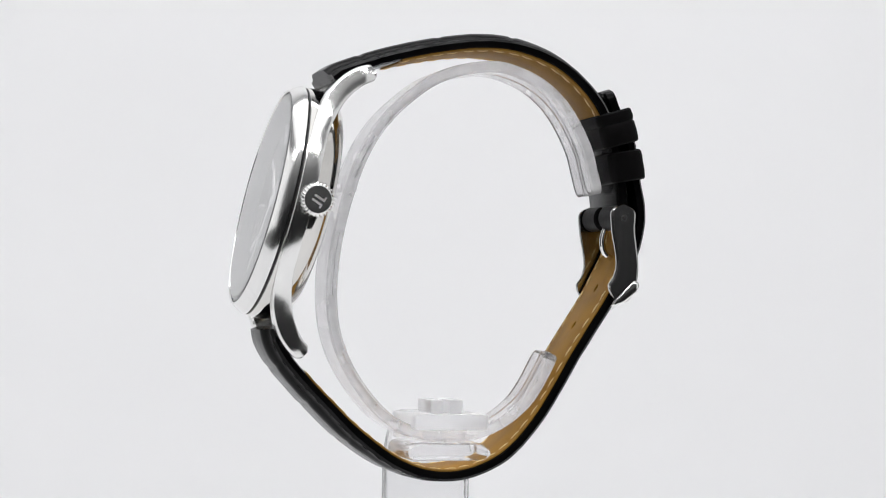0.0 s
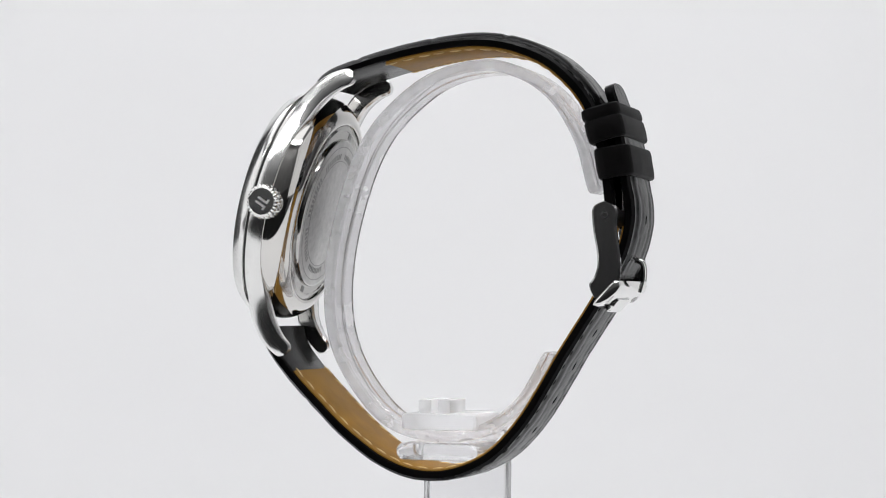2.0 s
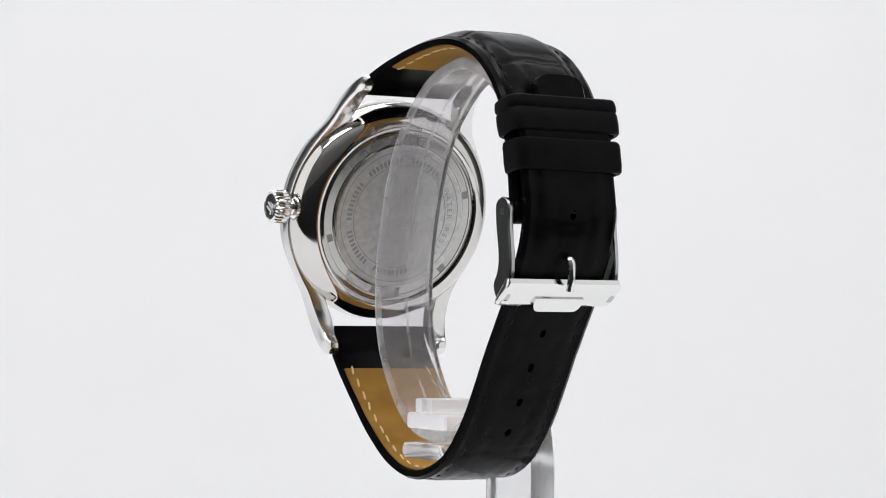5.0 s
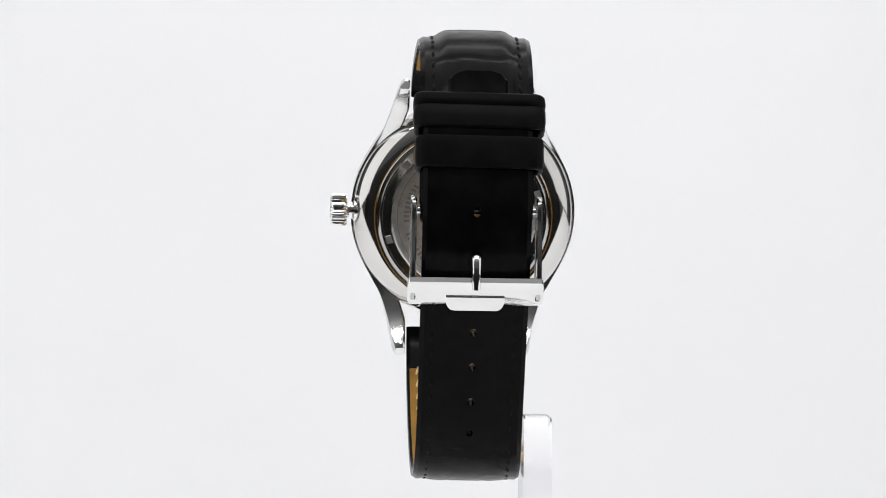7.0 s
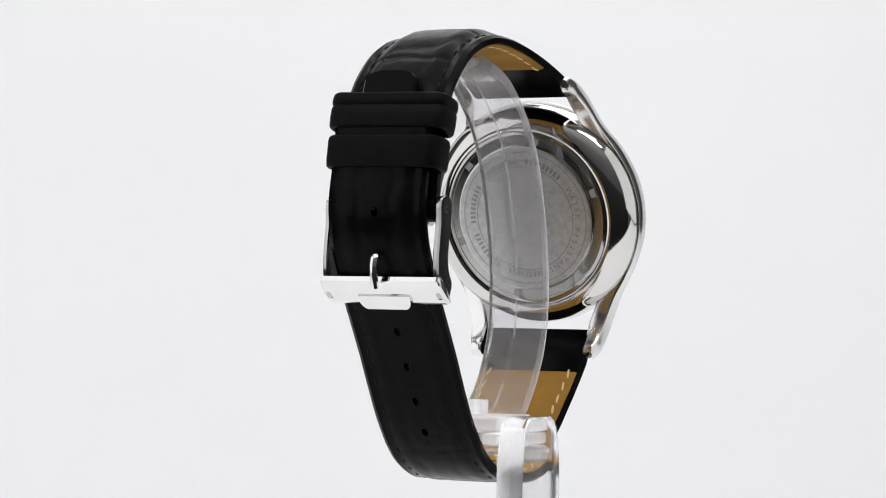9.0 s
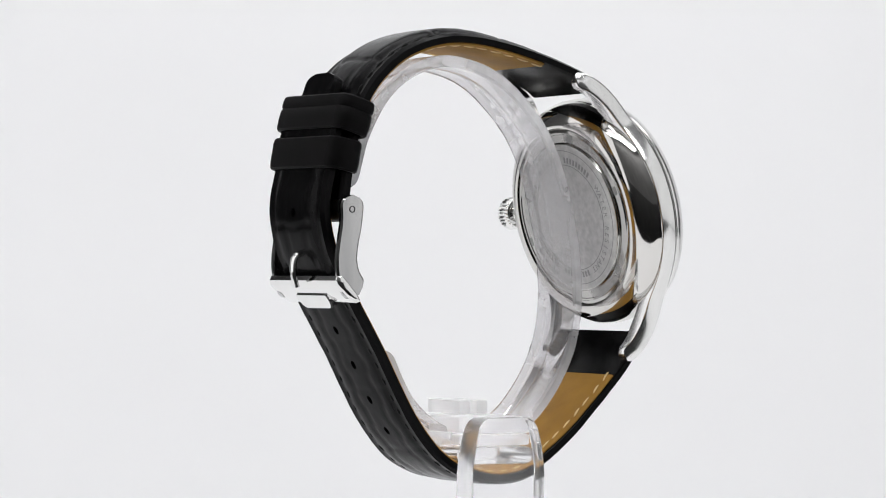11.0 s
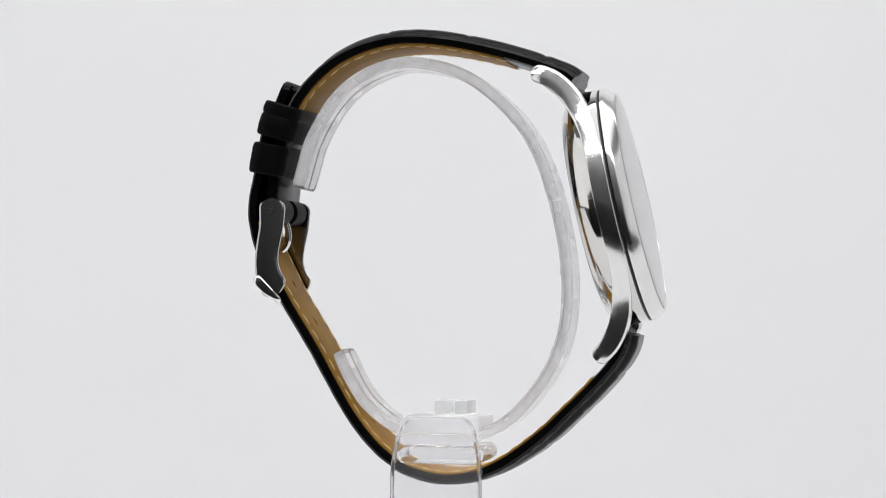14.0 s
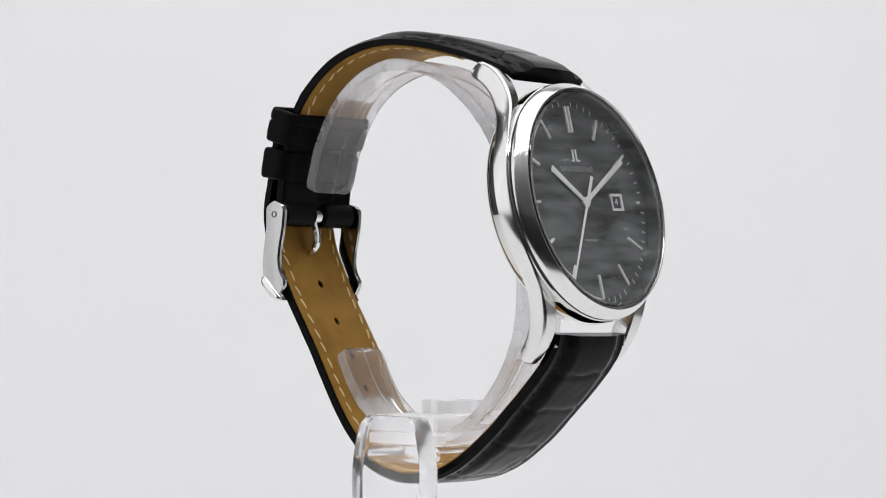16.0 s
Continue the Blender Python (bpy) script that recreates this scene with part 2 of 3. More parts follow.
def bar(r0, r1, width, height, deg, w=-2.75, side=0.0, taper=1.0):
    """A faceted bar on the dial, pointing outwards at deg clockwise from twelve."""
    bm = bmesh.new()
    h = width / 2
    lo = [bm.verts.new(p) for p in ((side - h * taper, r0, w), (side + h * taper, r0, w), (side + h, r1, w), (side - h, r1, w))]
    e = min(0.25 * h, 0.12)
    hi = [bm.verts.new(p) for p in ((side - h * taper + e, r0 + e, w + height), (side + h * taper - e, r0 + e, w + height), (side + h - e, r1 - e, w + height), (side - h + e, r1 - e, w + height))]
    bm.faces.new(lo), bm.faces.new(hi)
    for i in range(4):
        bm.faces.new((lo[i], lo[(i + 1) % 4], hi[(i + 1) % 4], hi[i]))
    return moved(bm, FACE @ Matrix.Rotation(-radians(deg), 4, "Z"))


for hour in range(12):
    if hour == 3:
        part("index", bar(16.2, 17.2, 0.5, 0.25, 90), SILVER, dial, "short polished hour marker", smooth=False)
    elif hour == 0:
        for q in (-0.5, 0.5):
            part("index", bar(12.5, 17.3, 0.56, 0.3, 0, side=q), SILVER, dial, "polished bar of the double marker", smooth=False)
    else:
        part("index", bar(13.0, 17.3, 0.5, 0.3, hour * 30), SILVER, dial, smooth=False)
for k in range(60):
    if k % 5 == 0:
        continue
    part("minute_mark", bar(17.2, 18.2, 0.2, 0.03, k * 6), PRINT, dial, smooth=False)

# emblem and lines of print, as plain bars
for x0, x1, y0, y1 in ((-0.8, -0.4, 7.6, 9.5), (-1.25, -0.4, 7.3, 7.6), (0.1, 0.5, 7.6, 9.5), (0.1, 1.2, 7.3, 7.6)):
    part("emblem_bar", moved(box(x0, x1, y0, y1, -2.8, -2.62, 0), FACE), SILVER, dial, "small polished emblem stroke", smooth=False)
x = -5.0
for wd in (0.42, 0.5, 0.5, 0.52, 0.5, 0.42, 0.42, 0.3, 0.36, 0.42, 0.62, 0.5, 0.5, 0.5):
    for x0, x1, y0, y1 in ((x, x + 0.16, 5.5, 6.5), (x + wd - 0.14, x + wd + 0.02, 5.5, 6.5), (x + 0.16, x + wd - 0.14, 5.92, 6.08)):
        part("print_bar", moved(box(x0, x1, y0, y1, -2.8, -2.73, 0), FACE), LETTER, dial, "line of small silver print", smooth=False)
    x += wd + 0.24
for k in range(9):
    part("print_bar", moved(box(-1.9 + k * 0.43, -1.62 + k * 0.43, -7.0, -6.6, -2.8, -2.73, 0), FACE), LETTER, dial, "line of small silver print", smooth=False)

# date window
frame_loops = [[(10.0 + sx * a, sy * b, w) for sx, sy in ((-1, -1), (1, -1), (1, 1), (-1, 1))] for a, b, w in ((1.75, 1.55, -2.8), (1.75, 1.55, -2.5), (1.35, 1.15, -2.5), (1.25, 1.05, -2.8))]
part("date_frame", moved(loft(frame_loops, closed=True), FACE), SILVER, dial, "polished frame of the date window", smooth=False)
part("date_disc", moved(box(8.7, 11.3, -1.1, 1.1, -2.8, -2.72, 0), FACE), INK, dial, "dark date disc", smooth=False)


def glyph(char, size):
    """A flat letter or numeral of Blender's own font, as a bmesh centred on its origin."""
    td = bpy.data.curves.new("glyph", "FONT")
    td.body, td.size, td.align_x, td.align_y, td.extrude = char, size, "CENTER", "CENTER", 0.02
    to = bpy.data.objects.new("glyph", td)
    scene.collection.objects.link(to)
    dm = bpy.data.meshes.new_from_object(to.evaluated_get(bpy.context.evaluated_depsgraph_get()))
    bpy.data.objects.remove(to)
    g = bmesh.new()
    g.from_mesh(dm)
    bpy.data.meshes.remove(dm)
    return g


bm = glyph("4", 1.9)
part("date_numeral", moved(moved(bm, Matrix.Translation((10.0, 0.05, -2.69))), FACE), WHITE, dial, "white numeral 4", smooth=False)

# pointers
HOUR, MINUTE, SECOND = 306, 60.5, 211.5
part("hour_hand", bar(-1.2, 10.2, 1.15, 0.18, HOUR, -2.35, taper=0.75), SILVER, dial, "polished baton hour hand", smooth=False)
part("minute_hand", bar(-1.2, 15.2, 1.1, 0.16, MINUTE, -2.1, taper=0.75), SILVER, dial, "polished baton minute hand", smooth=False)
part("second_hand", bar(-5.2, 16.6, 0.36, 0.1, SECOND, -1.9, taper=2.0), SILVER, dial, "thin steel second hand", smooth=False)
part("hand_hub", lathe([(0.01, -2.4), (0.55, -2.4), (0.75, -2.55), (0.75, -3.45), (0.01, -3.45)], 24, close=False), SILVER, dial, "polished steel hub at the dial centre")

# side bands: one ribbon of steel on each side, round the case and out into an upper and a lower lug;
# (height from the centre, depth) in head space
HORN = [(7.0, -4.5), (11.0, -4.65), (14.0, -5.05), (17.0, -5.75), (20.0, -6.8), (22.6, -8.4), (24.6, -10.4), (25.9, -12.7)]
BAND = [(-d, w) for d, w in reversed(HORN)] + [(0.0, -4.5)] + HORN
band_rows = curve(BAND, 0.6)
band_len = band_rows[-1][4]
for side in (-1, 1):
    loops = []
    for d, w, td, tw, s in band_rows:
        m = abs(d)
        left = min(s, band_len - s)  # way to the nearer tip
        rim = math.sqrt(21.62 ** 2 - min(m, 21.0) ** 2)
        horn = 12.9 + (26 - m) * 0.26
        k = 1.6 * ease(8.0, 15.0, m)
        outer = 0.5 * (rim + horn + math.sqrt((rim - horn) ** 2 + k * k)) - 0.35 * ease(2.5, 0.0, left)
        inner = max(10.75, outer - 1.9 - 1.5 * ease(14, 18, m))
        half = 1.5 + 0.25 * ease(12, 19, m) - 0.15 * ease(5.0, 1.0, left)
        if left < 1.5:
            half *= 0.5 + 0.5 * math.sqrt(max(0.0, 1 - (1 - left / 1.5) ** 2))
        nd, nw = -tw, td
        e = 0.12 + 0.26 * ease(10, 18, m)
        lean = 0.65 * ease(11, 19, d)  # the upper flank leans a little to the front
        sec = [(inner, half - e), (inner + e, half), (outer - e - lean, half), (outer - e * 0.25 - lean, half - e * 0.7), (outer - lean, half - e * 1.3), (outer - lean * 0.4, 0.0), (outer, -half + e * 1.2), (outer - e * 0.3, -half + e * 0.3), (outer - e * 1.1, -half), (inner + e, -half), (inner, -half + e)]
        loops.append([tuple(HEAD @ Vector((side * x, d + nd * q, w + nw * q))) for x, q in sec])
    part("side_band", loft(loops), SATIN, case, "polished steel side of the case with its two curved lugs")
for y, z in ((22.6, 28.4), (33.2, -18.8)):
    rod = loft([[(XC + x, y + 0.4 * math.cos(a), z + 0.4 * math.sin(a)) for a in (k * math.pi / 6 for k in range(12))] for x in (-10.3, 10.3)])
    part("spring_bar", rod, STEEL, case)

# crown
CROWN = HEAD @ Matrix.Translation((20.6, 0.3, -6.0)) @ Matrix.Rotation(radians(90), 4, "Y")


def ribbed(profile, segs=96, teeth=0, depth=0.0):
    loops = []
    for r, w, rib in profile:
        lp = []
        for i in range(segs):
            a = 2 * math.pi * i / segs
            q = r - (depth * rib * (0.5 + 0.5 * math.cos(teeth * a)) if teeth else 0)
            lp.append((q * math.cos(a), q * math.sin(a), w))
        loops.append(lp)
    return moved(loft(loops), CROWN)


crown = part("crown", ribbed([(2.7, 1.7, 0), (2.95, 1.9, 1), (3.15, 2.2, 1), (3.15, 4.3, 1), (2.95, 4.7, 1), (2.45, 4.95, 0), (2.35, 4.85, 0), (1.2, 4.86, 0)], 150, 26, 0.3), STEEL, watch, "fluted steel crown")
part("crown_tube", ribbed([(2.3, -0.5, 0), (2.3, 0.3, 0), (1.7, 0.7, 0), (1.5, 1.75, 0)], 40), STEEL, crown)
for x0, x1, y0, y1 in ((-0.7, -0.35, -0.9, 0.9), (0.15, 0.5, -0.9, 0.9), (-1.15, -0.35, -1.15, -0.9), (0.15, 1.0, -1.15, -0.9)):
    part("emblem_bar", moved(moved(box(x0, x1, y0, y1, 5.0, 5.16, 0), Matrix.Rotation(radians(70), 4, "Z")), CROWN), SILVER, crown, smooth=False)

# case back
back = part("case_back", lathe([(0.01, -10.35), (13.3, -10.35), (13.4, -10.3), (13.5, -10.1), (13.55, -9.85), (14.9, -9.85), (15.0, -10.0), (15.35, -10.0), (15.5, -9.9), (15.9, -9.75), (16.0, -9.3), (0.01, -9.3)], close=False), BACKSTEEL, watch, "round screwed steel case back")
part("back_plate", lathe([(0.01, -10.44), (0.2, -10.44), (12.9, -10.44), (13.1, -10.42), (13.3, -10.34), (0.01, -10.3)], close=False), BACKPLATE, back, "matt centre of the case back")
for k in range(6):
    part("notch", moved(box(-0.85, 0.85, 14.25, 15.5, -9.93, -9.5, 0.12, 1), HEAD @ Matrix.Rotation(radians(60 * k + 12), 4, "Z")), ENGRAVED, back, "square wrench notch", smooth=False)
REAR = HEAD @ Matrix(((-1, 0, 0, 0), (0, 1, 0, 0), (0, 0, -1, 0), (0, 0, 0, 1)))
for r in (9.6, 12.2):
    part("engraved_line", lathe([(r - 0.07, -10.42), (r + 0.07, -10.42), (r + 0.07, -10.47), (r - 0.07, -10.47)]), ENGRAVED, back, "thin engraved circle")
for k, char in enumerate("WATER RESISTANT"):
    if char != " ":
        part("letter", moved(glyph(char, 1.55), REAR @ Matrix.Rotation(-radians(62 + 6.6 * k), 4, "Z") @ Matrix.Translation((0, 10.9, 10.46))), ENGRAVED, back, "engraved letter", smooth=False)
for k in range(55):
    a = 165 + k * 4.6
    if k % 11 in (9, 10) or a > 410:
        continue
    part("engraving", moved(box(-0.25, 0.25, 10.4, 11.45, 10.42, 10.48, 0), REAR @ Matrix.Rotation(-radians(a), 4, "Z")), ENGRAVED, back, "ring of small engraved marks", smooth=False)

# ---- strap ----
UPPER = [(24.4, 29.2), (22.0, 30.7), (15.3, 33.0), (9.8, 34.5), (3.7, 35.8), (-3.0, 36.7), (-9.0, 36.6), (-14.6, 35.3), (-19.8, 32.9), (-24.2, 29.2), (-27.2, 25.4), (-29.0, 21.5), (-30.3, 16.5), (-31.3, 11.0), (-31.9, 5.2)]
LOWER = [(34.8, -17.0), (34.2, -19.6), (32.1, -23.2), (27.9, -28.0), (24.1, -31.8), (20.3, -35.5), (15.6, -39.1), (11.2, -41.7), (6.0, -43.5), (0.0, -43.8), (-6.0, -42.2), (-11.2, -38.9), (-16.0, -33.4), (-19.7, -27.5), (-22.8, -22.0), (-25.9, -17.0), (-29.3, -11.6), (-31.7, -7.0), (-33.9, -2.5), (-35.1, 2.5), (-35.1, 6.5), (-34.2, 11.0), (-33.3, 17.0), (-32.0, 22.5), (-30.6, 26.2), (-29.9, 28.2)]


def strap(path, half0, half1, pad_end, grooves, tip=False, thick1=2.1):
    rows = curve(path, 0.55)
    total = rows[-1][4]
    nx = 25
    rng = random.Random(round(total * 10))
    marks = []
    s = 7.5
    while s < total - 2:
        marks.append((s, rng.uniform(-0.05, 0.05), rng.uniform(0.7, 1.2)))
        s += rng.uniform(*grooves)
    loops = []
    for y, z, ty, tz, s in rows:
        ny, nz = tz, -ty
        if ny * y + nz * z < 0:
            ny, nz = -ny, -nz
        half = half0 + (half1 - half0) * ease(4, total * 0.55, s)
        if tip:
            d = total - s
            half = half * (1 - 0.45 * ease(9.5, 4.0, d))
            if d < 2.2:
                half *= 0.45 + 0.55 * math.sqrt(max(0.0, 1 - (1 - d / 2.2) ** 2))
        pad = 1.1 * (1 - ease(pad_end * 0.35, pad_end, s)) + 0.18
        th = 2.5 - (2.5 - thick1) * ease(pad_end * 0.5, pad_end, s)
        lp = []
        for i in range(nx):
            a = -1 + 2 * i / (nx - 1)
            m = abs(a)
            up = pad * (1 - ease(0.5, 0.78, m)) * (0.8 + 0.2 * (1 - m * m)) + 0.12 * (1 - m ** 6)
            for q, k in ((0.79, 0.05),):
                up -= 0.22 * math.exp(-((m - q) / k) ** 2)
            for g, slant, deep in marks:
                dd = (s - g - slant * a * half * 2 - 0.25 * math.sin(a * 7 + g)) / 0.42
                up -= (0.18 if tip else 0.24) * deep * math.exp(-dd * dd) * (1 - 0.6 * ease(45, 60, s)) * (1 - ease(0.7, 0.82, m))
            up -= 0.13 * math.exp(-((m - 0.36 - 0.05 * math.sin(s * 0.9)) / 0.05) ** 2) * (1 if pad < 0.9 else 0.3)
            edge = 0.0 if m < 0.93 else -0.45 * ((m - 0.93) / 0.07) ** 2
            if tip:
                up *= ease(8, 14, total - s)
            up += edge - 0.7 * (pad - 0.18) + 0.05 * noise.noise((a * 5, s * 0.5, total))
            lp.append((XC + a * half, y + ny * up, z + nz * up))
        for a in (1.0, 0.9, 0.0, -0.9, -1.0):
            dn = -th + (0.3 if abs(a) == 1 else 0)
            lp.append((XC + a * half * 0.99, y + ny * dn, z + nz * dn))
        loops.append(lp)
    return loft(loops), rows


def ribbon(rows, s0, s1, half, hi, under):
    """A flat band on the strap's inner face between two lengths."""
    loops = []
    for y, z, ty, tz, s in rows:
        if s0 <= s <= s1:
            ny, nz = tz, -ty
            if ny * y + nz * z < 0:
                ny, nz = -ny, -nz
            h = half(s)
            lo = under(s)
            loops.append([(XC + a * h, y + ny * b, z + nz * b) for a, b in ((-1, hi), (1, hi), (1, lo + 0.15), (0.96, lo), (-0.96, lo), (-1, lo + 0.15))])
    return loft(loops)


stitch_mesh = {}


def stitches(rows, s0, s1, inset, offset, mat, parent, label, pitch=3.1, length=2.1):
    """A row of single stitches along both edges of a strap."""
    key = mat.name
    if key not in stitch_mesh:
        loops = []
        for k in range(6):
            f = k / 5
            r = (0.12 + 0.06 * math.sin(f * math.pi)) * (1.35 if mat is THREAD else 1.7)
            lift = (0.08 if mat is THREAD else 0.2) * math.sin(f * math.pi)
            loops.append([((r * math.cos(a)) * 0.001, (f - 0.5) * length * 0.001, (lift + r * 0.7 * math.sin(a)) * 0.001) for a in (i * math.pi / 3 for i in range(6))])
        bm = loft(loops)
        me = bpy.data.meshes.new("stitch")
        bmesh.ops.recalc_face_normals(bm, faces=bm.faces)
        bm.to_mesh(me)
        bm.free()
        me.materials.append(mat)
        me.shade_smooth()
        stitch_mesh[key] = me
    s = s0
    rng = random.Random(3)
    while s < s1:
        y, z, ty, tz, _ = along(rows, s)
        ny, nz = tz, -ty
        if ny * y + nz * z < 0:
            ny, nz = -ny, -nz
        deep = offset(s)
        sign = 1 if deep > -1.2 else -1
        for side in (-1, 1):
            t3 = Vector((0, ty, tz))
            n3 = Vector((0, ny, nz)) * sign
            x3 = t3.cross(n3)
            p = Vector((XC + side * inset(s), y + ny * deep, z + nz * deep + FLOOR)) * 0.001
            m = Matrix((x3, t3, n3)).transposed().to_4x4()
            ob = new("stitch", stitch_mesh[key])
            ob.parent = parent
            ob.matrix_local = Matrix.Translation(p) @ m @ Matrix.Rotation(radians(rng.uniform(-5, 5) + (11 if mat is THREAD else 5) * side), 4, "Z")
            tagged(ob, label)
        s += pitch


bm, upper_rows = strap(UPPER, 10.5, 9.8, 82, (11, 16))
upper = part("strap", bm, LEATHER, watch, "padded black leather strap half with crocodile embossing")
up_len = upper_rows[-1][4]
bm, lower_rows = strap(LOWER, 10.5, 9.3, 46, (8, 13), tip=True, thick1=1.9)
lower = part("strap", bm, LEATHER, watch, "black leather strap half with punched holes")
low_len = lower_rows[-1][4]
half_up = lambda s: (10.5 - 0.7 * ease(4, up_len * 0.55, s)) * 0.94
half_low = lambda s: (10.5 - 1.2 * ease(4, low_len * 0.55, s)) * 0.94
under_up = lambda s: -2.75 + 0.4 * ease(41, 82, s)
under_low = lambda s: -2.72 + 0.6 * ease(23, 46, s)
part("lining", ribbon(upper_rows, 13.5, 62.5, half_up, -1.6, under_up), TAN, upper, "tan leather lining")
low_lining = part("lining", ribbon(lower_rows, 10.8, 107.0, half_low, -1.4, under_low), TAN, lower, "tan leather lining with cream stitches")
stitches(upper_rows, 14.5, 62, lambda s: half_up(s) - 1.5, lambda s: under_up(s) + 0.02, THREAD, upper, "cream stitch")
stitches(lower_rows, 11.8, 106, lambda s: half_low(s) - 1.5, lambda s: under_low(s) + 0.02, THREAD, lower, "cream stitch")
stitches(upper_rows, 4.0, 66, lambda s: half_up(s) * 0.815, lambda s: -0.16 - 0.77 * (1 - ease(82 * 0.35, 82, s)), BLACK_THREAD, upper, "black stitch")
stitches(lower_rows, 4.0, 92, lambda s: half_low(s) * 0.815, lambda s: -0.28 - 0.77 * (1 - ease(46 * 0.35, 46, s)), BLACK_THREAD, lower, "black stitch")

# holes punched through leather and lining
punch = bmesh.new()
for y0, z0 in ((-35.1, 3.6), (-30.6, -9.5), (-26.0, -16.4), (-22.5, -22.9), (-19.0, -29.4), (-15.2, -34.6)):
    y, z, ty, tz, s = min(lower_rows, key=lambda r: (r[0] - y0) ** 2 + (r[1] - z0) ** 2)
    ny, nz = -abs(tz), -abs(ty)
    rings = [[punch.verts.new(Vector((XC + 0.62 * math.cos(a), y + ty * 0.85 * math.sin(a) + ny * d, z + tz * 0.85 * math.sin(a) + nz * d + FLOOR)) * 0.001) for a in (k * math.pi / 8 for k in range(16))] for d in (-5, 3)]
    for k in range(16):
        punch.faces.new((rings[0][k], rings[0][(k + 1) % 16], rings[1][(k + 1) % 16], rings[1][k]))
    punch.faces.new(rings[0])
    punch.faces.new(rings[1])
bmesh.ops.recalc_face_normals(punch, faces=punch.faces)
punch_mesh = bpy.data.meshes.new("punch")
punch.to_mesh(punch_mesh)
punch.free()
cutter = new("punch", punch_mesh)
for ob in (lower, low_lining):
    mod = ob.modifiers.new("holes", "BOOLEAN")
    mod.operation, mod.object, mod.solver = "DIFFERENCE", cutter, "EXACT"
    cut = bpy.data.meshes.new_from_object(ob.evaluated_get(bpy.context.evaluated_depsgraph_get()))
    ob.modifiers.clear()
    ob.data = cut
bpy.data.objects.remove(cutter)


# keepers: closed leather loops round both strap layers
def keeper(cy, cz, tilt, depth_in, depth_out, height, half, crease):
    ny, nz = math.cos(radians(tilt)), math.sin(radians(tilt))
    loops = []
    outline = []
    r = 2.1
    for cx, cd, a0 in ((half - r, depth_in - r, 0), (-half + r, depth_in - r, 90), (-half + r, -depth_out + r, 180), (half - r, -depth_out + r, 270)):
        for k in range(6):
            a = radians(a0 + 18 * k)
            outline.append((cx, cd, math.cos(a), math.sin(a)))
    t = 1.05
    h = height / 2
    for rr, hh in ((r, -h + 0.3), (r - 0.3, -h), (r - t + 0.25, -h), (r - t, -h + 0.25), (r - t, h - 0.25), (r - t + 0.25, h), (r - 0.3, h), (r, h - 0.3), (r + 0.15, h * 0.6), (r + 0.1, h * 0.4), (r + 0.12 - crease, h * 0.28), (r + 0.1, h * 0.14), (r + 0.14, -h * 0.4)):
        lp = []
        for cx, cd, ca, sa in outline:
            d, w = cd + rr * sa, hh + 0.25 * math.sin(cx * 0.4)
            lp.append((XC + 0.3 + cx + rr * ca, cy + d * ny - w * nz, cz + d * nz + w * ny))
        loops.append(lp)
    return loft(loops, closed=True)


part("keeper", keeper(-29.7, 20.5, -16, 3.7, 3.2, 6.3, 11.2, 0.28), SMOOTH, watch, "black leather keeper loop")
part("keeper", keeper(-31.4, 13.6, -10, 3.3, 3.2, 5.6, 10.9, 0.0), SMOOTH, watch, "black leather keeper loop")

# ---- buckle ----
buckle = part("buckle", loft([[(XC + x, -31.5 + (a - 1.2) * k, -9.4 + b * k) for a, b in ((-0.5, 2.0), (0.4, 2.1), (1.2, 1.4), (4.0, -1.6), (4.4, -2.4), (3.6, -2.6), (1.6, -1.6), (-0.4, 0.2), (-0.8, 1.2))] for x, k in ((-11.6, 0.72), (-11.5, 0.86), (-11.25, 0.97), (-10.9, 1.0), (10.9, 1.0), (11.25, 0.97), (11.5, 0.86), (11.6, 0.72))]), STEEL, watch, "polished steel pin buckle")
SIDE = [(-30.3, 6.6), (-30.3, 4.2), (-30.4, 1.5), (-30.9, -1.5), (-31.2, -4.5), (-30.8, -7.2), (-29.8, -9.2), (-28.7, -10.5)]
srow = curve(SIDE, 0.5)
for side in (-1, 1):
    loops = []
    for y, z, ty, tz, s in srow:
        f = s / srow[-1][4]
        hw = 2.5 - 0.45 * math.sin(f * math.pi) + 0.1 * ease(0.6, 0.9, f)
        d = min(s, (srow[-1][4] - s) * 1.1)
        if d < 2.1:
            hw *= math.sqrt(max(0.02, 1 - (1 - d / 2.1) ** 2))
        ny, nz = -tz, ty
        loops.append([(XC + side * (10.7 + a), y + ny * b, z + nz * b) for a, b in ((-0.5, -hw + 0.2), (-0.3, -hw), (0.3, -hw), (0.55, -hw + 0.35), (0.55, hw - 0.35), (0.3, hw), (-0.3, hw), (-0.5, hw - 0.2))])
    part("side_plate", loft(loops), PLATE, buckle, "curved polished side arm")
    pin = loft([[(XC + side * x, -30.4 + r * math.cos(a), 4.1 + r * math.sin(a)) for a in (k * math.pi / 8 for k in range(16))] for x, r in ((11.0, 0.62), (11.32, 0.6), (11.36, 0.45), (11.2, 0.4))])
    # shade of the pivot hole, painted as a near-black disc
    part("pivot", pin, DARK, buckle, "small pivot hole, its shade painted dark")
part("pivot_bar", loft([[(XC + x, -30.4 + 0.75 * math.cos(a), 4.1 + 0.75 * math.sin(a)) for a in (k * math.pi / 8 for k in range(16))] for x in (-10.4, 10.4)]), STEEL, buckle)
tab_loops = []
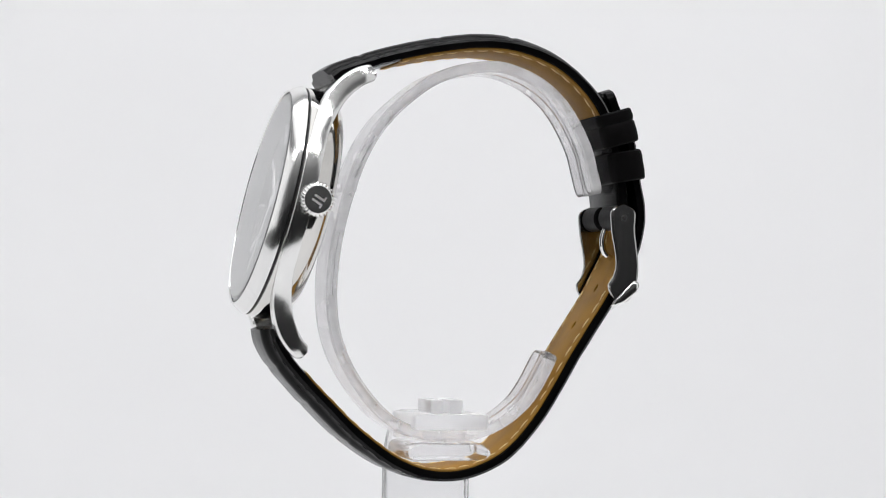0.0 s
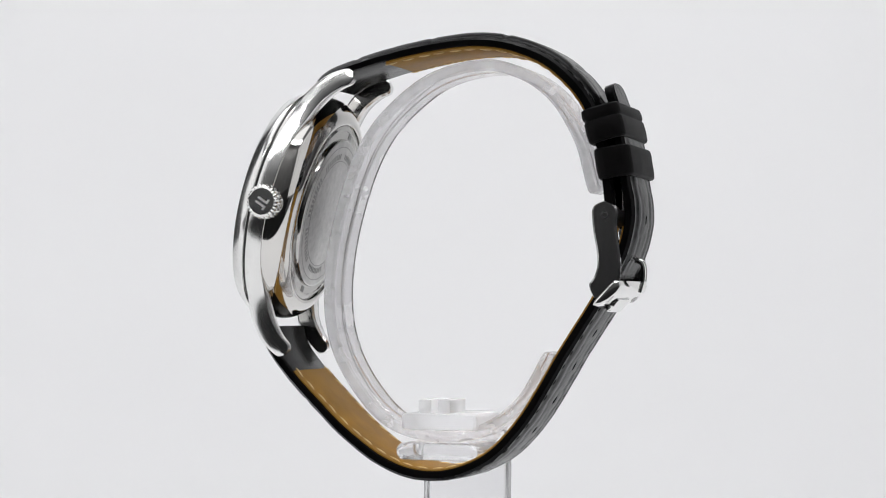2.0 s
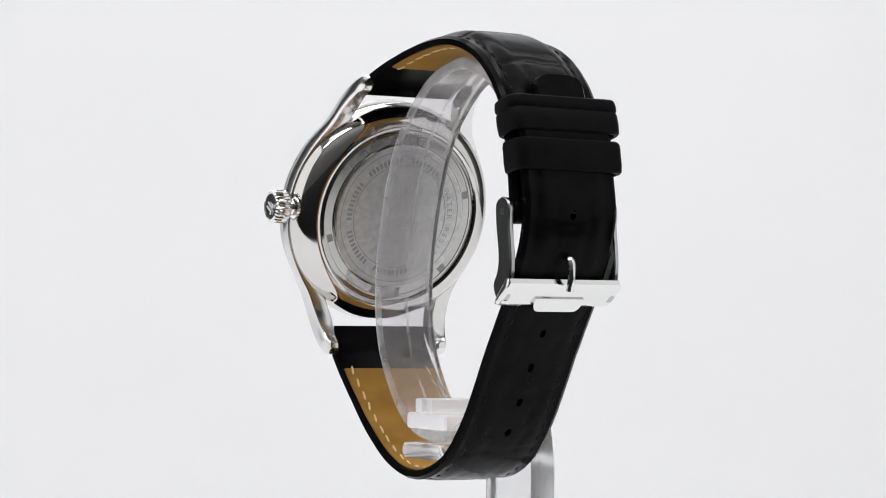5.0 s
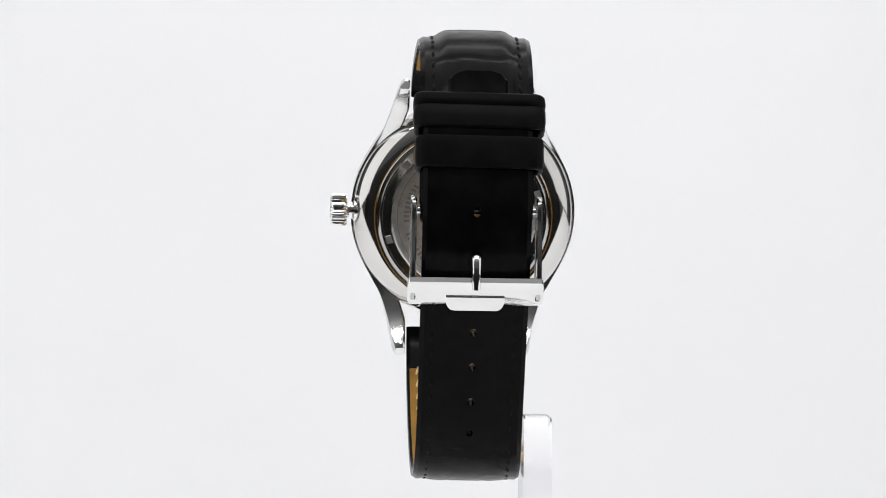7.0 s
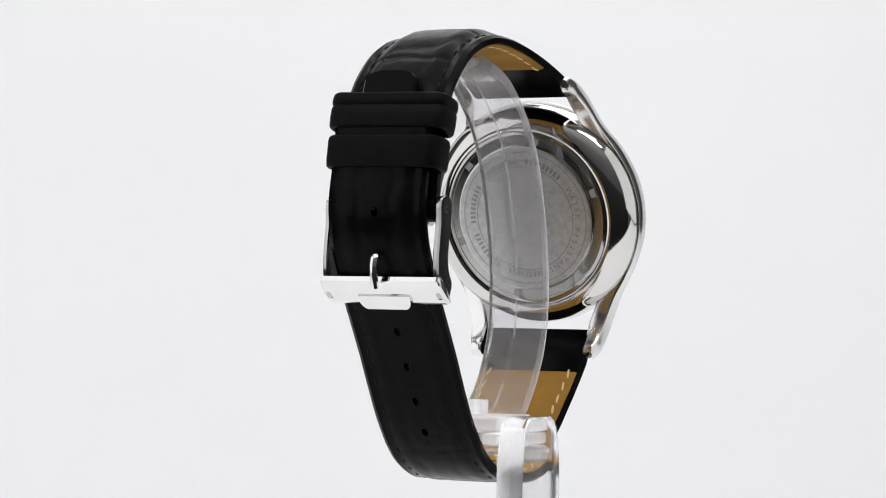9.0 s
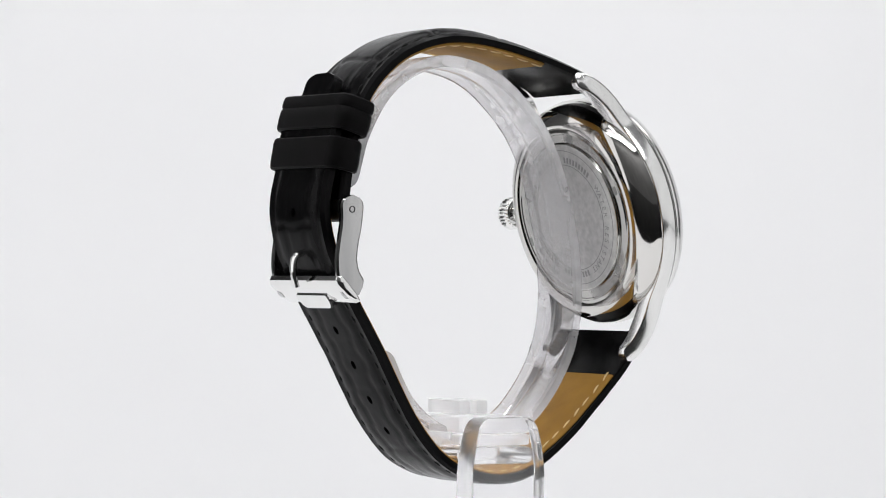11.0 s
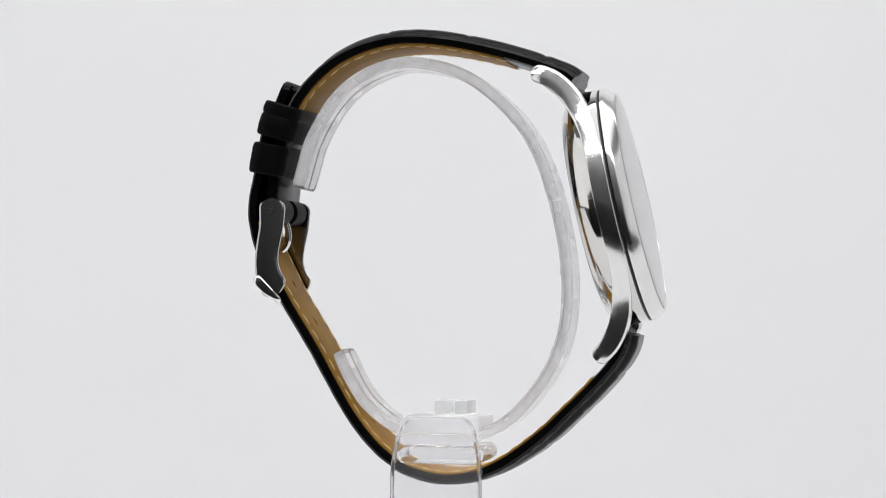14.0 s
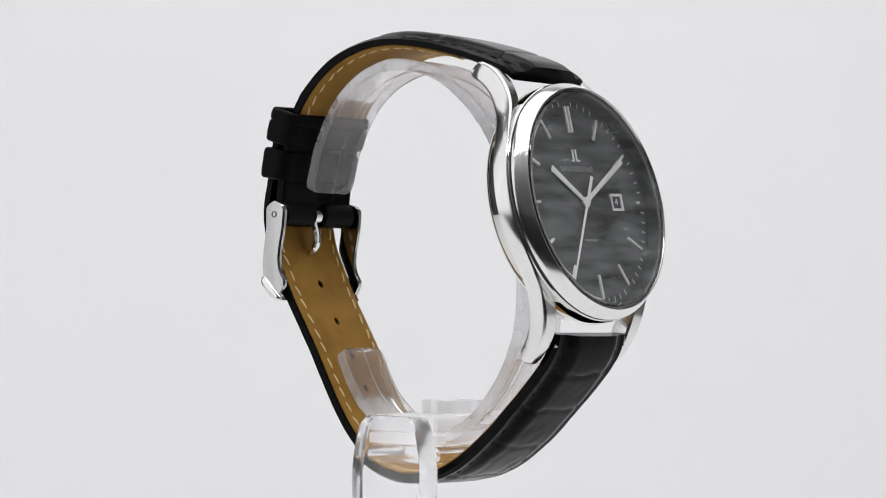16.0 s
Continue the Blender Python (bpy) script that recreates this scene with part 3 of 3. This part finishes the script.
for x in (-5.0, -4.9, -4.6, -4.1, -3.6, 3.6, 4.1, 4.6, 4.9, 5.0):
    k = math.sqrt(max(0.0, 1 - (max(0.0, abs(x) - 3.6) / 1.42) ** 2)) * 0.8 + 0.2  # rounded corners
    tab_loops.append([(XC + x, y, z) for y, z in ((-32.6, -10.7), (-32.6 + 1.8 * k, -10.7 - 2.2 * k), (-32.1 + 1.9 * k, -10.5 - 2.3 * k), (-31.6 + 1.6 * k, -10.3 - 2.0 * k), (-31.6, -10.3))])
part("plate_tab", moved(loft(tab_loops), Matrix.Translation((0, 0.85, -0.1))), STEEL, buckle, "flat tab of the buckle plate")
prow = curve([(-30.4, 3.2), (-29.6, 0.5), (-30.0, -2.0), (-32.0, -3.4), (-34.4, -3.7), (-35.2, -4.8), (-35.2, -7.2), (-34.6, -9.4)], 0.4)
loops = []
for y, z, ty, tz, s in prow:
    ny, nz = -tz, ty
    w = 0.95 - 0.25 * ease(0.3, 1, s / prow[-1][4])
    loops.append([(XC + w * math.cos(a), y + ny * 0.55 * math.sin(a), z + nz * 0.55 * math.sin(a)) for a in (k * math.pi / 6 for k in range(12))])
part("prong", loft(loops), STEEL, buckle, "polished steel prong")
part("prong_loop", loft([[(XC + x, -30.4 + r * math.cos(a), 4.1 + r * math.sin(a)) for a in (k * math.pi / 10 for k in range(20))] for x, r in ((-1.0, 1.2), (-0.8, 1.5), (0.8, 1.5), (1.0, 1.2))]), STEEL, buckle, "steel loop of the prong on its bar")
# the strap's end turned round the pivot bar
for x0, x1 in ((-9.6, -1.3), (1.3, 9.6)):
    part("strap_turn", loft([[(XC + x, -30.3 + r * math.cos(a), 4.3 + r * 1.15 * math.sin(a)) for a in (k * math.pi / 10 for k in range(20))] for x, r in ((x0, 1.7), (x0 + 0.3, 2.0), (x1 - 0.3, 2.0), (x1, 1.7))]), SMOOTH, upper, "smooth black leather turned round the buckle bar")

# ---- acrylic stand ----
stand = tagged(new("watch_stand"), "clear acrylic watch stand with an open C-shaped ring inside the strap", "watch stand")
RING = [(-28.0, 8.8), (-26.9, 13.0), (-25.6, 17.5), (-22.6, 23.2), (-19.5, 27.0), (-15.4, 30.0), (-10.2, 32.0), (-6.0, 32.4), (0, 31.4), (5.3, 29.2), (10.4, 25.3), (14.5, 21.0), (17.6, 16), (19.8, 10.5), (21.5, 4.7), (22.8, -1.5), (23.5, -8.4), (23.2, -15), (21.8, -20.7), (19.4, -25.5), (16.4, -29.7), (13.2, -33), (9, -35.6), (3, -37.0), (-3, -36.9), (-9, -34.9), (-14.2, -31.0), (-17.2, -26.8), (-20, -21.3)]
rrow = curve(RING, 0.5)
loops = []
for y, z, ty, tz, s in rrow:
    ny, nz = tz, -ty
    if ny * y + nz * z < 0:
        ny, nz = -ny, -nz
    h = 5.9
    d = min(s, rrow[-1][4] - s)
    if d < 2.0:
        h *= 0.72 + 0.28 * math.sqrt(max(0, 1 - (1 - d / 2.0) ** 2))
    low = -2.1 - 0.14 * max(math.exp(-((s - q) / 0.55) ** 2) for q in (58, 73, 88, 103))  # low seams across the inside
    loops.append([(XC + a, y + ny * b, z + nz * b) for a, b in ((-h + 0.4, 0.0), (h - 0.4, 0.0), (h, -0.4), (h, -1.7), (h - 0.4, low), (0.3, low), (0, low + 0.25), (-0.3, low), (-h + 0.4, low), (-h, -1.7), (-h, -0.4))])
ring = part("ring", loft(loops), SCUFFED, stand, "bent clear acrylic ring")
ring.visible_shadow = False
ring.data.materials.append(RIM)
for face in ring.data.polygons:  # highlights on edges and middle ridge, painted by whiter haze
    if face.index % 11 in (1, 2, 3, 5, 6, 8, 9, 10) or face.index >= (len(loops) - 1) * 11:
        face.material_index = 1


def pill(x0, x1, y0, y1, z0, z1, r):
    out = []
    for cy, cz, a0 in ((y1 - r, z1 - r, 0), (y0 + r, z1 - r, 90), (y0 + r, z0 + r, 180), (y1 - r, z0 + r, 270)):
        out += [(cy + r * math.cos(radians(a0 + 15 * k)), cz + r * math.sin(radians(a0 + 15 * k))) for k in range(7)]
    return loft([[(x, (y - (y0 + y1) / 2) * q + (y0 + y1) / 2, (z - (z0 + z1) / 2) * q + (z0 + z1) / 2) for y, z in out] for x, q in ((x0, 0.93), (x0 + 0.4, 1), (x1 - 0.4, 1), (x1, 0.93))])


part("arm", pill(-5.0, 13.3, -6.8, 8.4, -40.3, -37.2, 1.5), ACRYLIC, stand, "clear cross arm under the ring").visible_shadow = False
part("clamp", pill(-4.5, 13.2, -6.4, 7.6, -34.8, -31.9, 0.6), FROST, stand, "clear block holding the ring").visible_shadow = False
part("clamp", pill(9.9, 13.2, -6.4, 7.6, -37.0, -35.0, 0.6), FROST, stand, "frosted clear block beside the ring").visible_shadow = False
for y0 in (-1.6, 2.0):
    part("peg", box(-4.5, 6.0, y0, y0 + 2.4, -31.8, -29.3, 0.25), FROST, stand, "small clear peg").visible_shadow = False
post_loops = []
outline = [(-7.3, -FLOOR), (-7.3, -42.0), (-7.2, -40.5), (-6.95, -38.5), (-6.6, -36.5), (-6.1, -34.6), (-5.6, -33.4), (-4.9, -32.5), (-3.9, -32.0), (5.0, -32.0), (6.0, -32.5), (6.7, -33.4), (7.2, -34.6), (7.7, -36.5), (8.05, -38.5), (8.3, -40.5), (8.4, -42.0), (8.4, -FLOOR)]
for x, q in ((13.4, 0.35), (13.75, 0.0), (18.15, 0.0), (18.5, 0.35)):
    post_loops.append([(x, y * (1 - q * 0.05) + 0.55 * q * 0.05, z - q * (0 if z < -70 else 1)) for y, z in outline])
part("post", loft(post_loops), ACRYLIC, stand, "clear upright acrylic post").visible_shadow = False


def motions():
    rows = [(t, pose(0, 0, 0, 0, 0, TURN + RATE * t)) for t in range(17)]
    walk(watch, rows)
    walk(stand, rows)


motions()
